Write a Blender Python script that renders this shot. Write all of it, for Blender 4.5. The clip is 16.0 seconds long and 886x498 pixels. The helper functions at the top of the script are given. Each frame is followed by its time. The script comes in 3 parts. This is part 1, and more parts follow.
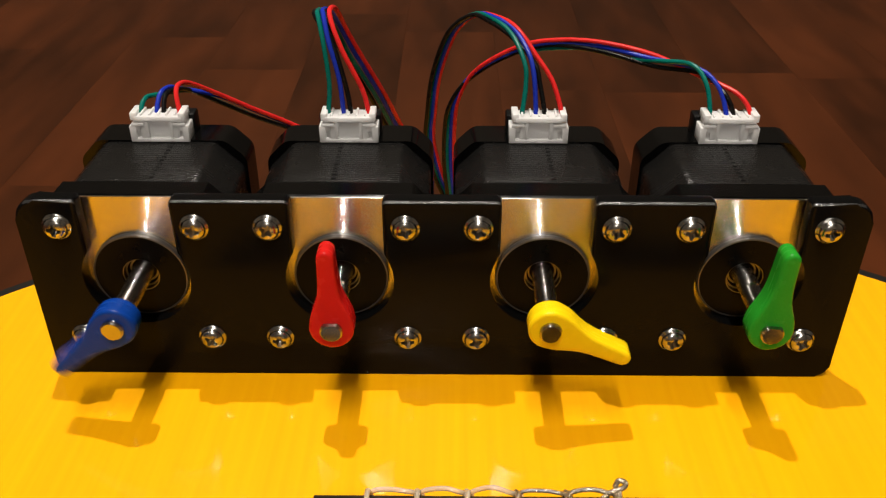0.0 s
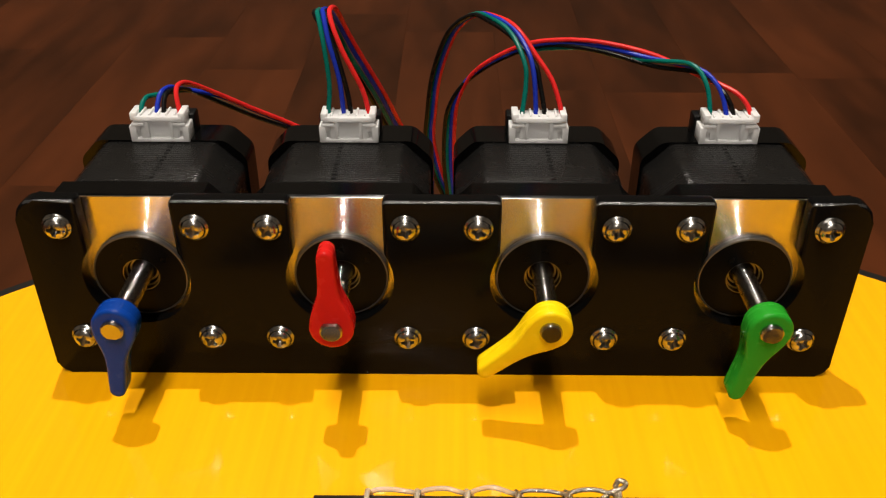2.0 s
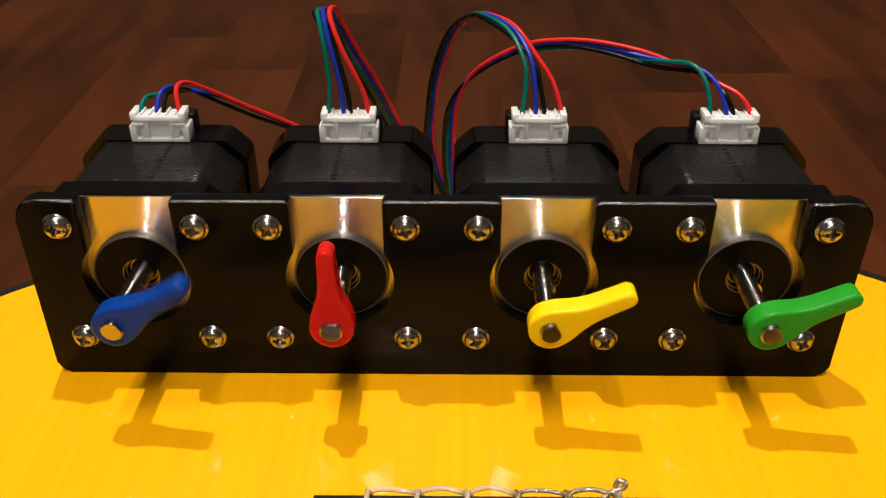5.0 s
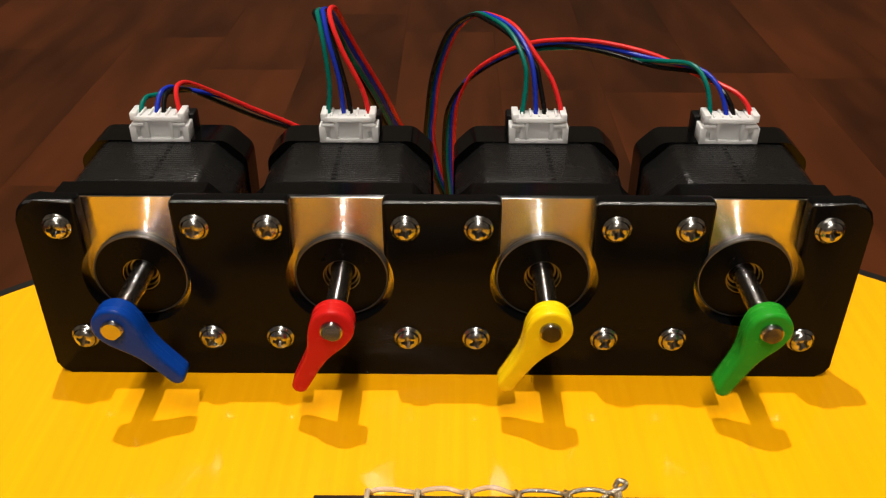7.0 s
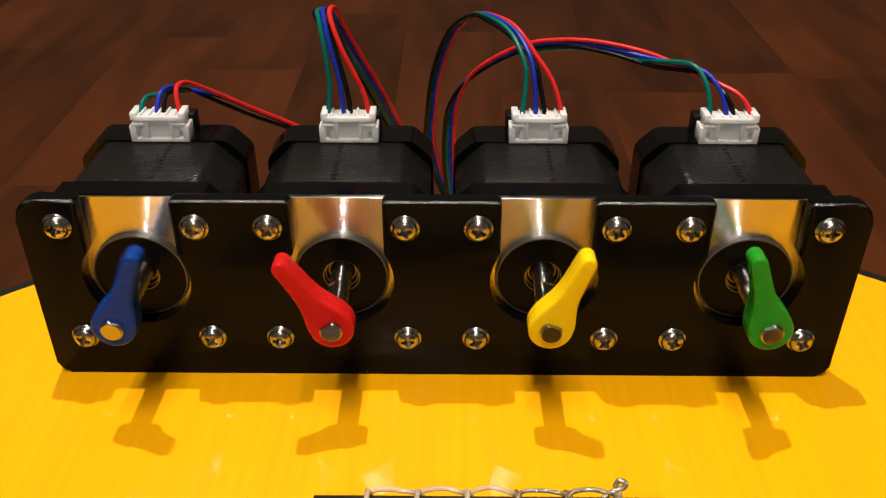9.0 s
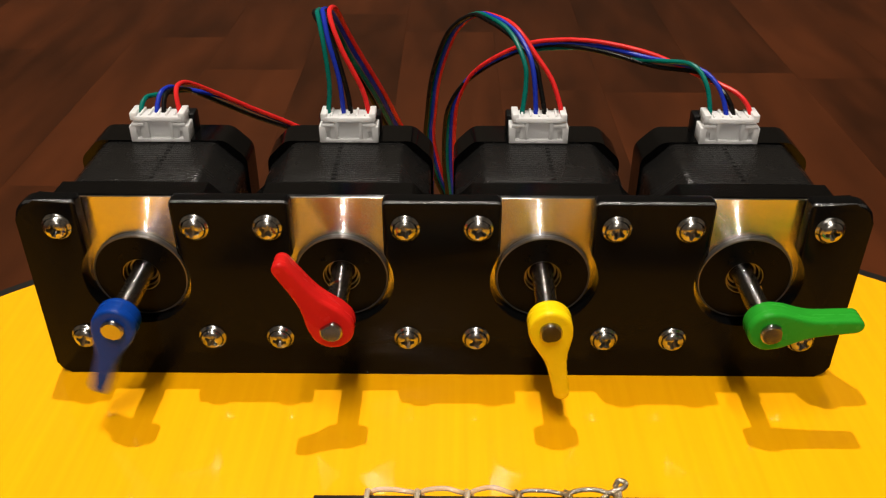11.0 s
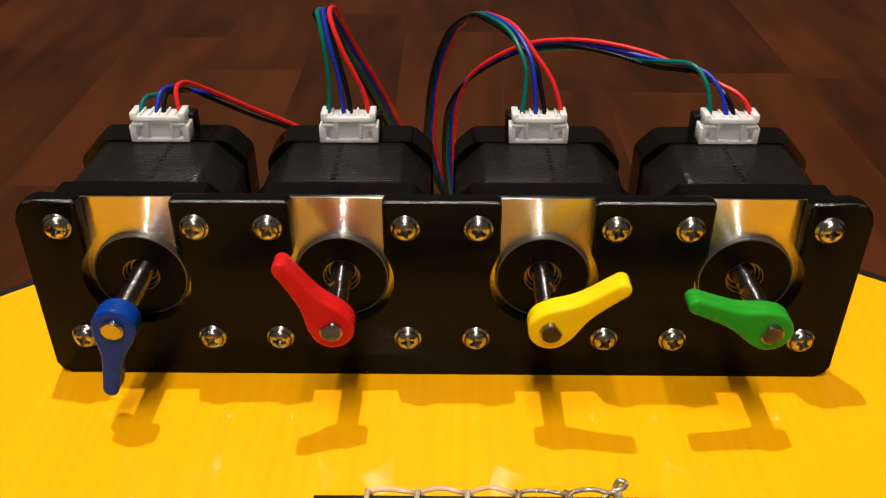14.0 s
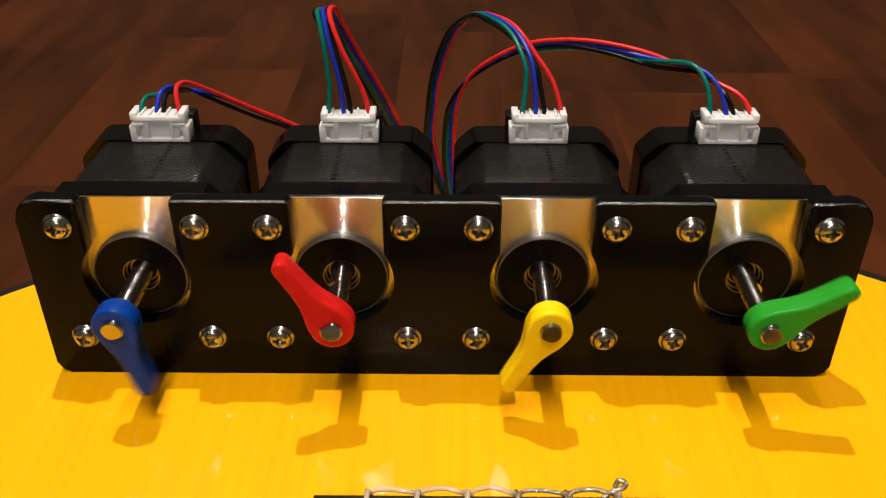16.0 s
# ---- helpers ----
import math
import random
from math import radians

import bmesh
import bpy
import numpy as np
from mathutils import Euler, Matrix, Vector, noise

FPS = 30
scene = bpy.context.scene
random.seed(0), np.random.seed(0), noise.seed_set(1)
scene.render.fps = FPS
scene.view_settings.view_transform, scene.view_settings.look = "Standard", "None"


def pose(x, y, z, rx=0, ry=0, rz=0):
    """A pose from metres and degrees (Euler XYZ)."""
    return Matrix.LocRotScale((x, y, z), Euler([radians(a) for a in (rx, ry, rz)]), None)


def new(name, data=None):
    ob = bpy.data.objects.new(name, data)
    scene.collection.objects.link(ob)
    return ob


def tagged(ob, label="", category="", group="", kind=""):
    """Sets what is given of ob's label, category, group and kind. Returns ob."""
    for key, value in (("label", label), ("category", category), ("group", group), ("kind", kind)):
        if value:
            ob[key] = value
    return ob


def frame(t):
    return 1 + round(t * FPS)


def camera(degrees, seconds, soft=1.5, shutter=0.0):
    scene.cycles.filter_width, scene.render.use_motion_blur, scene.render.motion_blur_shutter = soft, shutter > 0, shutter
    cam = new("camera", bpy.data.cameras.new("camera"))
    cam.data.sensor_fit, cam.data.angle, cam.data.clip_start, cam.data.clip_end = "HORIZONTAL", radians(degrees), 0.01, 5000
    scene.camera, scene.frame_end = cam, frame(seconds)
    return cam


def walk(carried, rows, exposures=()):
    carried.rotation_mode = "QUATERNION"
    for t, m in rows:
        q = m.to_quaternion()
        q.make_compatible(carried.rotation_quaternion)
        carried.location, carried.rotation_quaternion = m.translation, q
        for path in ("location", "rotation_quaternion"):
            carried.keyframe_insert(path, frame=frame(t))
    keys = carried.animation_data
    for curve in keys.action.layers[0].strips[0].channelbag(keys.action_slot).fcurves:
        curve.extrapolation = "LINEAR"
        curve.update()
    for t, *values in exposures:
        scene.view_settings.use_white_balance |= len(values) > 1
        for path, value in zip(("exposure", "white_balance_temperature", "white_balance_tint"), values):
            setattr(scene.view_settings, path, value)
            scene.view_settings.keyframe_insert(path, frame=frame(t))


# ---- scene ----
cam = camera(52.97, 16.0, soft=1.2, shutter=0.5)
EYE = pose(0.00195, -0.17183, 0.14523, 57.7225, 0, 0.5695)
walk(cam, [(0, EYE), (16.0, EYE)])

MM = 0.001
AXIS_Z = 0.0274                       # height of the motor shafts over the guitar top
MOTOR_X = [-0.07132, -0.02377, 0.02377, 0.07132]
FLOOR_Z = -0.100

# ---- light ----
world = bpy.data.worlds.new("world")
scene.world = world
world.use_nodes = True
world.node_tree.nodes["Background"].inputs[0].default_value = (1.0, 0.72, 0.42, 1)
world.node_tree.nodes["Background"].inputs[1].default_value = 0.004
scene.view_settings.exposure = 0.0


def lamp(name, place, watts, radius, colour):
    data = bpy.data.lights.new(name, "POINT")
    data.energy, data.shadow_soft_size, data.color = watts, radius, colour
    ob = new(name, data)
    ob.location = place
    return ob


WARM = (1.0, 0.92, 0.82)
lamp("ceiling_bulb_rear", (-0.160, 0.420, 1.95), 113, 0.012, WARM)
# Added fill light, no known lamp: above and behind the camera, slants face streaks.
lamp("near_front_fill", (-0.030, -0.36, 0.31), 0.9, 0.008, WARM)
tube_light = bpy.data.lights.new("ceiling_tube", "AREA")
tube_light.shape, tube_light.size, tube_light.size_y = "RECTANGLE", 0.07, 1.1
tube_light.energy, tube_light.color = 35, WARM
new("ceiling_tube", tube_light).location = (-0.06, -0.74, 1.90)


# ---- materials ----
def mat(name, colour, rough=0.5, metal=0.0, vary=0.12, size=200.0, bump=0.0, bump_size=900.0, coat=0.0,
        stretch=(1, 1, 1), spec=0.5, rough_vary=0.08):
    m = bpy.data.materials.new(name)
    m.use_nodes = True
    n, l = m.node_tree.nodes, m.node_tree.links
    b = n["Principled BSDF"]
    b.inputs["Metallic"].default_value = metal
    b.inputs["Specular IOR Level"].default_value = spec
    b.inputs["Coat Weight"].default_value = coat
    b.inputs["Coat Roughness"].default_value = 0.04
    tc = n.new("ShaderNodeTexCoord")
    mp = n.new("ShaderNodeMapping")
    mp.inputs["Scale"].default_value = stretch
    l.new(tc.outputs["Object"], mp.inputs["Vector"])
    big = n.new("ShaderNodeTexNoise")
    big.inputs["Scale"].default_value = size
    big.inputs["Detail"].default_value = 6
    l.new(mp.outputs[0], big.inputs["Vector"])
    ramp = n.new("ShaderNodeMix")
    ramp.data_type = "RGBA"
    ramp.inputs["A"].default_value = (*[c * (1 - vary) for c in colour], 1)
    ramp.inputs["B"].default_value = (*[min(1, c * (1 + vary)) for c in colour], 1)
    l.new(big.outputs["Fac"], ramp.inputs["Factor"])
    l.new(ramp.outputs["Result"], b.inputs["Base Color"])
    rr = n.new("ShaderNodeMapRange")
    rr.inputs["To Min"].default_value = max(0.0, rough - rough_vary)
    rr.inputs["To Max"].default_value = min(1.0, rough + rough_vary)
    l.new(big.outputs["Fac"], rr.inputs["Value"])
    l.new(rr.outputs[0], b.inputs["Roughness"])
    if bump:
        fine = n.new("ShaderNodeTexNoise")
        fine.inputs["Scale"].default_value = bump_size
        fine.inputs["Detail"].default_value = 4
        l.new(mp.outputs[0], fine.inputs["Vector"])
        bp = n.new("ShaderNodeBump")
        bp.inputs["Strength"].default_value = bump
        bp.inputs["Distance"].default_value = 0.0003
        l.new(fine.outputs["Fac"], bp.inputs["Height"])
        l.new(bp.outputs[0], b.inputs["Normal"])
    return m




PLATE_PAINT = mat("black_powder_coat", (0.0030, 0.0030, 0.0030), 0.20, bump=0.06, bump_size=2600, spec=0.085, rough_vary=0.04)
# Paler, glossier variant of the plate paint, boosts the lamp glint on the bevel.
EDGE_GLINT_PAINT = mat("edge_glint_paint", (0.02, 0.02, 0.02), 0.22, bump=0.5, bump_size=3500, spec=1.0)
CAP_BLACK = mat("black_cast_cap", (0.0015, 0.0015, 0.0015), 0.18, bump=0.08, bump_size=1400, spec=0.20)
BOSS_BLACK = mat("black_boss", (0.002, 0.002, 0.002), 0.30, spec=0.07, bump=0.1, bump_size=3000)
CHROME = mat("bright_screw_steel", (0.46, 0.45, 0.43), 0.2, 1.0, rough_vary=0.06)
RECESS = mat("dull_screw_recess", (0.36, 0.35, 0.33), 0.28, 1.0)
BRASS = mat("bearing_shield", (0.27, 0.26, 0.25), 0.32, 1.0)
RIM_STEEL = mat("worn_boss_rim", (0.16, 0.157, 0.152), 0.34, 0.8, bump=0.3, bump_size=4000)
NYLON = mat("white_nylon", (0.97, 0.97, 0.97), 0.38, vary=0.02)
NYLON.node_tree.nodes["Principled BSDF"].inputs["Subsurface Weight"].default_value = 0.5
NYLON.node_tree.nodes["Principled BSDF"].inputs["Subsurface Radius"].default_value = (0.004, 0.004, 0.004)
NYLON.node_tree.nodes["Principled BSDF"].inputs["Subsurface Scale"].default_value = 1.0


def let_light_through(m, share):
    n, l = m.node_tree.nodes, m.node_tree.links
    tr = n.new("ShaderNodeBsdfTranslucent")
    tr.inputs["Color"].default_value = (0.95, 0.95, 0.95, 1)
    mx = n.new("ShaderNodeMixShader")
    mx.inputs["Fac"].default_value = share
    l.new(n["Principled BSDF"].outputs[0], mx.inputs[1])
    l.new(tr.outputs[0], mx.inputs[2])
    l.new(mx.outputs[0], n["Material Output"].inputs["Surface"])


let_light_through(NYLON, 0.3)
SOCKET = mat("black_nylon", (0.004, 0.004, 0.004), 0.35, spec=0.2)
PLASTIC = {
    "blue": mat("blue_printed_plastic", (0.003, 0.038, 0.25), 0.26, bump=0.25, bump_size=1500, stretch=(1, 4, 1), spec=0.14),
    "red": mat("red_printed_plastic", (0.54, 0.012, 0.010), 0.26, bump=0.25, bump_size=1500, stretch=(1, 4, 1), spec=0.14),
    "yellow": mat("yellow_printed_plastic", (0.88, 0.60, 0.005), 0.26, bump=0.25, bump_size=1500, stretch=(1, 4, 1), spec=0.14),
    "green": mat("green_printed_plastic", (0.020, 0.275, 0.020), 0.26, bump=0.25, bump_size=1500, stretch=(1, 4, 1), spec=0.14),
}
WIRE = {
    "green": mat("green_insulation", (0.001, 0.125, 0.10), 0.26, spec=0.2),
    "blue": mat("blue_insulation", (0.012, 0.03, 0.36), 0.26, spec=0.2),
    "black": mat("black_insulation", (0.005, 0.005, 0.005), 0.26, spec=0.2),
    "red": mat("red_insulation", (0.64, 0.020, 0.020), 0.28, spec=0.22),
}
EBONY = mat("black_bridge_wood", (0.015, 0.012, 0.010), 0.35, bump=0.2, stretch=(1, 12, 12))
NYLON_STRING = mat("clear_nylon_string", (0.85, 0.74, 0.58), 0.15, vary=0.1)
NYLON_STRING.node_tree.nodes["Principled BSDF"].inputs["Transmission Weight"].default_value = 0.6
WOUND = mat("wound_silver_string", (0.55, 0.47, 0.35), 0.26, 0.9, bump=0.6, bump_size=6000)
RIM_WOOD = mat("yellow_rim_wood", (0.42, 0.20, 0.02), 0.3, size=60, stretch=(1, 1, 20), coat=0.5)
BINDING = mat("black_binding", (0.010, 0.009, 0.008), 0.3, coat=0.3)
WALL = mat("wall_plaster", (0.13, 0.11, 0.085), 0.8, size=6, bump=0.2, bump_size=300)


def lathe_metal(name, colour, rough, mask, steep):
    """Metal turned on a lathe: very fine grooves round the y axis, each with its own tilt along the masked directions."""
    m = mat(name, colour, rough, 1.0, vary=0.06, size=500, rough_vary=0.03)
    n, l = m.node_tree.nodes, m.node_tree.links
    tc = n.new("ShaderNodeTexCoord")
    flat = n.new("ShaderNodeVectorMath")
    flat.operation = "MULTIPLY"
    flat.inputs[1].default_value = mask
    l.new(tc.outputs["Object"], flat.inputs[0])
    size = n.new("ShaderNodeVectorMath")
    size.operation = "LENGTH"
    l.new(flat.outputs[0], size.inputs[0])
    unit = n.new("ShaderNodeVectorMath")
    unit.operation = "NORMALIZE"
    l.new(flat.outputs[0], unit.inputs[0])
    groove = n.new("ShaderNodeMath")
    groove.operation = "MULTIPLY"
    groove.inputs[1].default_value = 500000
    l.new(size.outputs["Value"], groove.inputs[0])
    rnd = n.new("ShaderNodeTexWhiteNoise")
    rnd.noise_dimensions = "1D"
    fl = n.new("ShaderNodeMath")
    fl.operation = "FLOOR"
    l.new(groove.outputs[0], fl.inputs[0])
    l.new(fl.outputs[0], rnd.inputs["W"])
    cen = n.new("ShaderNodeMath")
    cen.operation = "SUBTRACT"
    cen.inputs[1].default_value = 0.5
    l.new(rnd.outputs["Value"], cen.inputs[0])
    cube = n.new("ShaderNodeMath")
    cube.operation = "MULTIPLY"
    mag = n.new("ShaderNodeMath")
    mag.operation = "ABSOLUTE"
    l.new(cen.outputs[0], mag.inputs[0])
    l.new(cen.outputs[0], cube.inputs[0])
    l.new(mag.outputs[0], cube.inputs[1])
    tilt = n.new("ShaderNodeVectorMath")
    tilt.operation = "SCALE"
    l.new(unit.outputs[0], tilt.inputs[0])
    amp = n.new("ShaderNodeMath")
    amp.operation = "MULTIPLY"
    amp.inputs[1].default_value = steep
    l.new(cube.outputs[0], amp.inputs[0])
    l.new(amp.outputs[0], tilt.inputs["Scale"])
    geo = n.new("ShaderNodeNewGeometry")
    add = n.new("ShaderNodeVectorMath")
    l.new(geo.outputs["Normal"], add.inputs[0])
    l.new(tilt.outputs[0], add.inputs[1])
    nrm = n.new("ShaderNodeVectorMath")
    nrm.operation = "NORMALIZE"
    l.new(add.outputs[0], nrm.inputs[0])
    l.new(nrm.outputs[0], n["Principled BSDF"].inputs["Normal"])
    return m




def turned_face():
    """Aluminium faced on a lathe: a smooth ground between grooves that draw highlights out into radial streaks."""
    m = lathe_metal("turned_aluminium", (0.76, 0.73, 0.68), 0.13, (1, 0, 1), 6.0)
    n, l = m.node_tree.nodes, m.node_tree.links
    grooves = n["Principled BSDF"]
    ground = n.new("ShaderNodeBsdfPrincipled")
    ground.inputs["Base Color"].default_value = (0.70, 0.665, 0.615, 1)
    ground.inputs["Metallic"].default_value = 1.0
    ground.inputs["Roughness"].default_value = 0.22
    ground.inputs["Anisotropic"].default_value = 1.0
    ground.inputs["Anisotropic Rotation"].default_value = 0.25
    tg = n.new("ShaderNodeTangent")
    tg.direction_type, tg.axis = "RADIAL", "Y"
    l.new(tg.outputs[0], ground.inputs["Tangent"])
    mx = n.new("ShaderNodeMixShader")
    mx.inputs["Fac"].default_value = 0.55
    l.new(grooves.outputs[0], mx.inputs[1])
    l.new(ground.outputs[0], mx.inputs[2])
    l.new(mx.outputs[0], n["Material Output"].inputs["Surface"])
    return m


FACE = turned_face()
STEEL = lathe_metal("ground_shaft_steel", (0.42, 0.405, 0.385), 0.15, (0, 1, 0), 6.0)


def lacquer():
    """Yellow lacquered spruce: straight grain along y under a thin, slightly wavy gloss."""
    m = mat("yellow_lacquered_top", (0.94, 0.428, 0.001), 0.42, vary=0.05, size=9, coat=0.0, rough_vary=0.03, spec=0.1)
    n, l = m.node_tree.nodes, m.node_tree.links
    b = n["Principled BSDF"]
    tc = n.new("ShaderNodeTexCoord")
    mp = n.new("ShaderNodeMapping")
    mp.inputs["Scale"].default_value = (420, 9, 9)
    l.new(tc.outputs["Object"], mp.inputs["Vector"])
    g = n.new("ShaderNodeTexNoise")
    g.inputs["Scale"].default_value = 1.0
    g.inputs["Detail"].default_value = 5
    l.new(mp.outputs[0], g.inputs["Vector"])
    mix = n.new("ShaderNodeMix")
    mix.data_type, mix.blend_type = "RGBA", "MULTIPLY"
    mix.inputs["Factor"].default_value = 1.0
    cr = n.new("ShaderNodeValToRGB")
    cr.color_ramp.elements[0].position, cr.color_ramp.elements[0].color = 0.25, (0.95, 0.90, 0.78, 1)
    cr.color_ramp.elements[1].position, cr.color_ramp.elements[1].color = 0.7, (1, 1, 1, 1)
    l.new(g.outputs["Fac"], cr.inputs[0])
    old = b.inputs["Base Color"].links[0].from_socket
    l.new(old, mix.inputs["A"])
    l.new(cr.outputs[0], mix.inputs["B"])
    l.new(mix.outputs["Result"], b.inputs["Base Color"])
    b.inputs["Coat Weight"].default_value = 1.0
    b.inputs["Coat Roughness"].default_value = 0.05
    w = n.new("ShaderNodeTexNoise")
    w.inputs["Scale"].default_value = 60
    l.new(tc.outputs["Object"], w.inputs["Vector"])
    bp = n.new("ShaderNodeBump")
    bp.inputs["Strength"].default_value = 0.15
    bp.inputs["Distance"].default_value = 0.0004
    l.new(w.outputs["Fac"], bp.inputs["Height"])
    l.new(bp.outputs[0], b.inputs["Coat Normal"])
    return m


LACQUER = lacquer()


def lamination():
    """Thin black painted steel sheets stacked along y."""
    m = mat("black_laminations", (0.007, 0.0068, 0.0065), 0.26, bump=0.0, spec=0.30)
    n, l = m.node_tree.nodes, m.node_tree.links
    b = n["Principled BSDF"]
    tc = n.new("ShaderNodeTexCoord")
    wv = n.new("ShaderNodeTexWave")
    wv.bands_direction = "Y"
    wv.inputs["Scale"].default_value = 300
    wv.inputs["Distortion"].default_value = 3.0
    wv.inputs["Detail"].default_value = 3
    wv.inputs["Detail Scale"].default_value = 6
    l.new(tc.outputs["Object"], wv.inputs["Vector"])
    ns = n.new("ShaderNodeTexNoise")
    ns.inputs["Scale"].default_value = 2300
    l.new(tc.outputs["Object"], ns.inputs["Vector"])
    ad = n.new("ShaderNodeMath")
    ad.operation = "MULTIPLY_ADD"
    ad.inputs[1].default_value = 1.8
    l.new(wv.outputs["Fac"], ad.inputs[2])
    l.new(ns.outputs["Fac"], ad.inputs[0])
    bp = n.new("ShaderNodeBump")
    bp.inputs["Strength"].default_value = 0.34
    bp.inputs["Distance"].default_value = 0.0002
    l.new(ad.outputs[0], bp.inputs["Height"])
    l.new(bp.outputs[0], b.inputs["Normal"])
    return m


LAMINATION = lamination()


def plank_wood():
    m = mat("dark_plank_wood", (0.085, 0.030, 0.012), 0.48, vary=0.25, size=5, rough_vary=0.08, spec=0.8)
    n, l = m.node_tree.nodes, m.node_tree.links
    b = n["Principled BSDF"]
    tc = n.new("ShaderNodeTexCoord")
    oi = n.new("ShaderNodeObjectInfo")
    b.inputs["Specular Tint"].default_value = (1.0, 0.38, 0.15, 1)     # stained varnish
    mp = n.new("ShaderNodeMapping")
    mp.inputs["Scale"].default_value = (30, 8, 8)
    l.new(tc.outputs["Object"], mp.inputs["Vector"])
    sc = n.new("ShaderNodeVectorMath")
    sc.operation = "ADD"
    l.new(mp.outputs[0], sc.inputs[0])
    l.new(oi.outputs["Random"], sc.inputs[1])
    ns = n.new("ShaderNodeTexNoise")
    ns.inputs["Detail"].default_value = 6
    ns.inputs["Scale"].default_value = 1.0
    l.new(sc.outputs[0], ns.inputs["Vector"])
    ad = n.new("ShaderNodeMath")
    ad.operation = "MULTIPLY_ADD"
    ad.inputs[1].default_value = 0.22
    l.new(oi.outputs["Random"], ad.inputs[0])
    hf = n.new("ShaderNodeMath")
    hf.operation = "MULTIPLY"
    hf.inputs[1].default_value = 0.78
    l.new(ns.outputs["Fac"], hf.inputs[0])
    l.new(hf.outputs[0], ad.inputs[2])
    cr = n.new("ShaderNodeValToRGB")
    e = cr.color_ramp.elements
    e[0].position, e[0].color = 0.30, (0.012, 0.0029, 0.0009, 1)
    e[1].position, e[1].color = 0.72, (0.070, 0.0168, 0.0046, 1)
    l.new(ad.outputs[0], cr.inputs[0])
    l.new(cr.outputs[0], b.inputs["Base Color"])
    return m


PLANK = plank_wood()


# ---- mesh helpers ----
def mesh_of(name, bm, material, smooth=30):
    bmesh.ops.recalc_face_normals(bm, faces=bm.faces)
    me = bpy.data.meshes.new(name)
    if smooth:
        for f in bm.faces:
            f.smooth = True
        for e in bm.edges:
            if len(e.link_faces) == 2 and e.calc_face_angle(0) > radians(smooth):
                e.smooth = False
    bm.to_mesh(me)
    bm.free()
    me.materials.append(material)
    return me


def part(name, bm, material, parent, label="", smooth=30):
    ob = new(name, mesh_of(name, bm, material, smooth))
    ob.parent = parent
    if label:
        ob["label"] = label
    return ob


def thing(name, place, label, category, group="", kind=""):
    ob = new(name)
    ob.empty_display_size = 0.01
    ob.location = place
    return tagged(ob, label, category, group, kind)


def box(bm, x0, x1, y0, y1, z0, z1, bevel=0.0, segments=2):
    r = bmesh.ops.create_cube(bm, size=1.0)
    vs = r["verts"]
    for v in vs:
        v.co = Vector(((x0 + x1) / 2 + v.co.x * (x1 - x0), (y0 + y1) / 2 + v.co.y * (y1 - y0), (z0 + z1) / 2 + v.co.z * (z1 - z0)))
    if bevel:
        es = list({e for v in vs for e in v.link_edges})
        bmesh.ops.bevel(bm, geom=es, offset=bevel, segments=segments, profile=0.5, affect="EDGES")
    return bm


def prism(bm, outline, y0, y1, bevel=0.0, segments=2):
    """An outline of (x, z) drawn out along y, with rounded rims."""
    a = [bm.verts.new((x, y0, z)) for x, z in outline]
    b = [bm.verts.new((x, y1, z)) for x, z in outline]
    n = len(a)
    front = bm.faces.new(a)
    back = bm.faces.new(b[::-1])
    for i in range(n):
        bm.faces.new((a[i], b[i], b[(i + 1) % n], a[(i + 1) % n]))
    if bevel:
        es = list(front.edges) + list(back.edges)
        bmesh.ops.bevel(bm, geom=es, offset=bevel, segments=segments, profile=0.5, affect="EDGES")
    return bm


def lathe(bm, profile, steps=64):
    """A profile of (radius, y) turned round the y axis."""
    rings = []
    for r, y in profile:
        if r < 1e-7:
            rings.append([bm.verts.new((0, y, 0))])
        else:
            rings.append([bm.verts.new((r * math.cos(2 * math.pi * k / steps), y, r * math.sin(2 * math.pi * k / steps))) for k in range(steps)])
    for p, q in zip(rings, rings[1:]):
        for k in range(steps):
            j = (k + 1) % steps
            if len(p) == 1 and len(q) == 1:
                continue
            if len(p) == 1:
                bm.faces.new((p[0], q[k], q[j]))
            elif len(q) == 1:
                bm.faces.new((p[k], q[0], p[j]))
            else:
                bm.faces.new((p[k], q[k], q[j], p[j]))
    return bm


def smooth_path(points, per=8):
    """A curve through the points (Catmull-Rom)."""
    p = [Vector(q) for q in points]
    p = [p[0] * 2 - p[1]] + p + [p[-1] * 2 - p[-2]]
    out = []
    for i in range(1, len(p) - 2):
        for k in range(per):
            t = k / per
            a, b, c, d = p[i - 1], p[i], p[i + 1], p[i + 2]
            out.append(0.5 * (2 * b + (c - a) * t + (2 * a - 5 * b + 4 * c - d) * t * t + (3 * b - a - 3 * c + d) * t ** 3))
    out.append(p[-2])
    return out


def tube(bm, points, radius, sides=10, per=8):
    path = smooth_path(points, per)
    up = Vector((0.3, 0.2, 1)).normalized()
    rings = []
    for i, c in enumerate(path):
        d = (path[min(i + 1, len(path) - 1)] - path[max(i - 1, 0)]).normalized()
        u = (up - d * up.dot(d)).normalized()
        up = u
        w = d.cross(u)
        rings.append([bm.verts.new(c + radius * (u * math.cos(2 * math.pi * k / sides) + w * math.sin(2 * math.pi * k / sides))) for k in range(sides)])
    for p, q in zip(rings, rings[1:]):
        for k in range(sides):
            j = (k + 1) % sides
            bm.faces.new((p[k], p[j], q[j], q[k]))
    bm.faces.new(rings[0][::-1])
    bm.faces.new(rings[-1])
    return bm


def octagon(half, chamfer):
    h, c = half, half - chamfer
    return [(-c, -h), (c, -h), (h, -c), (h, c), (c, h), (-c, h), (-h, c), (-h, -c)]


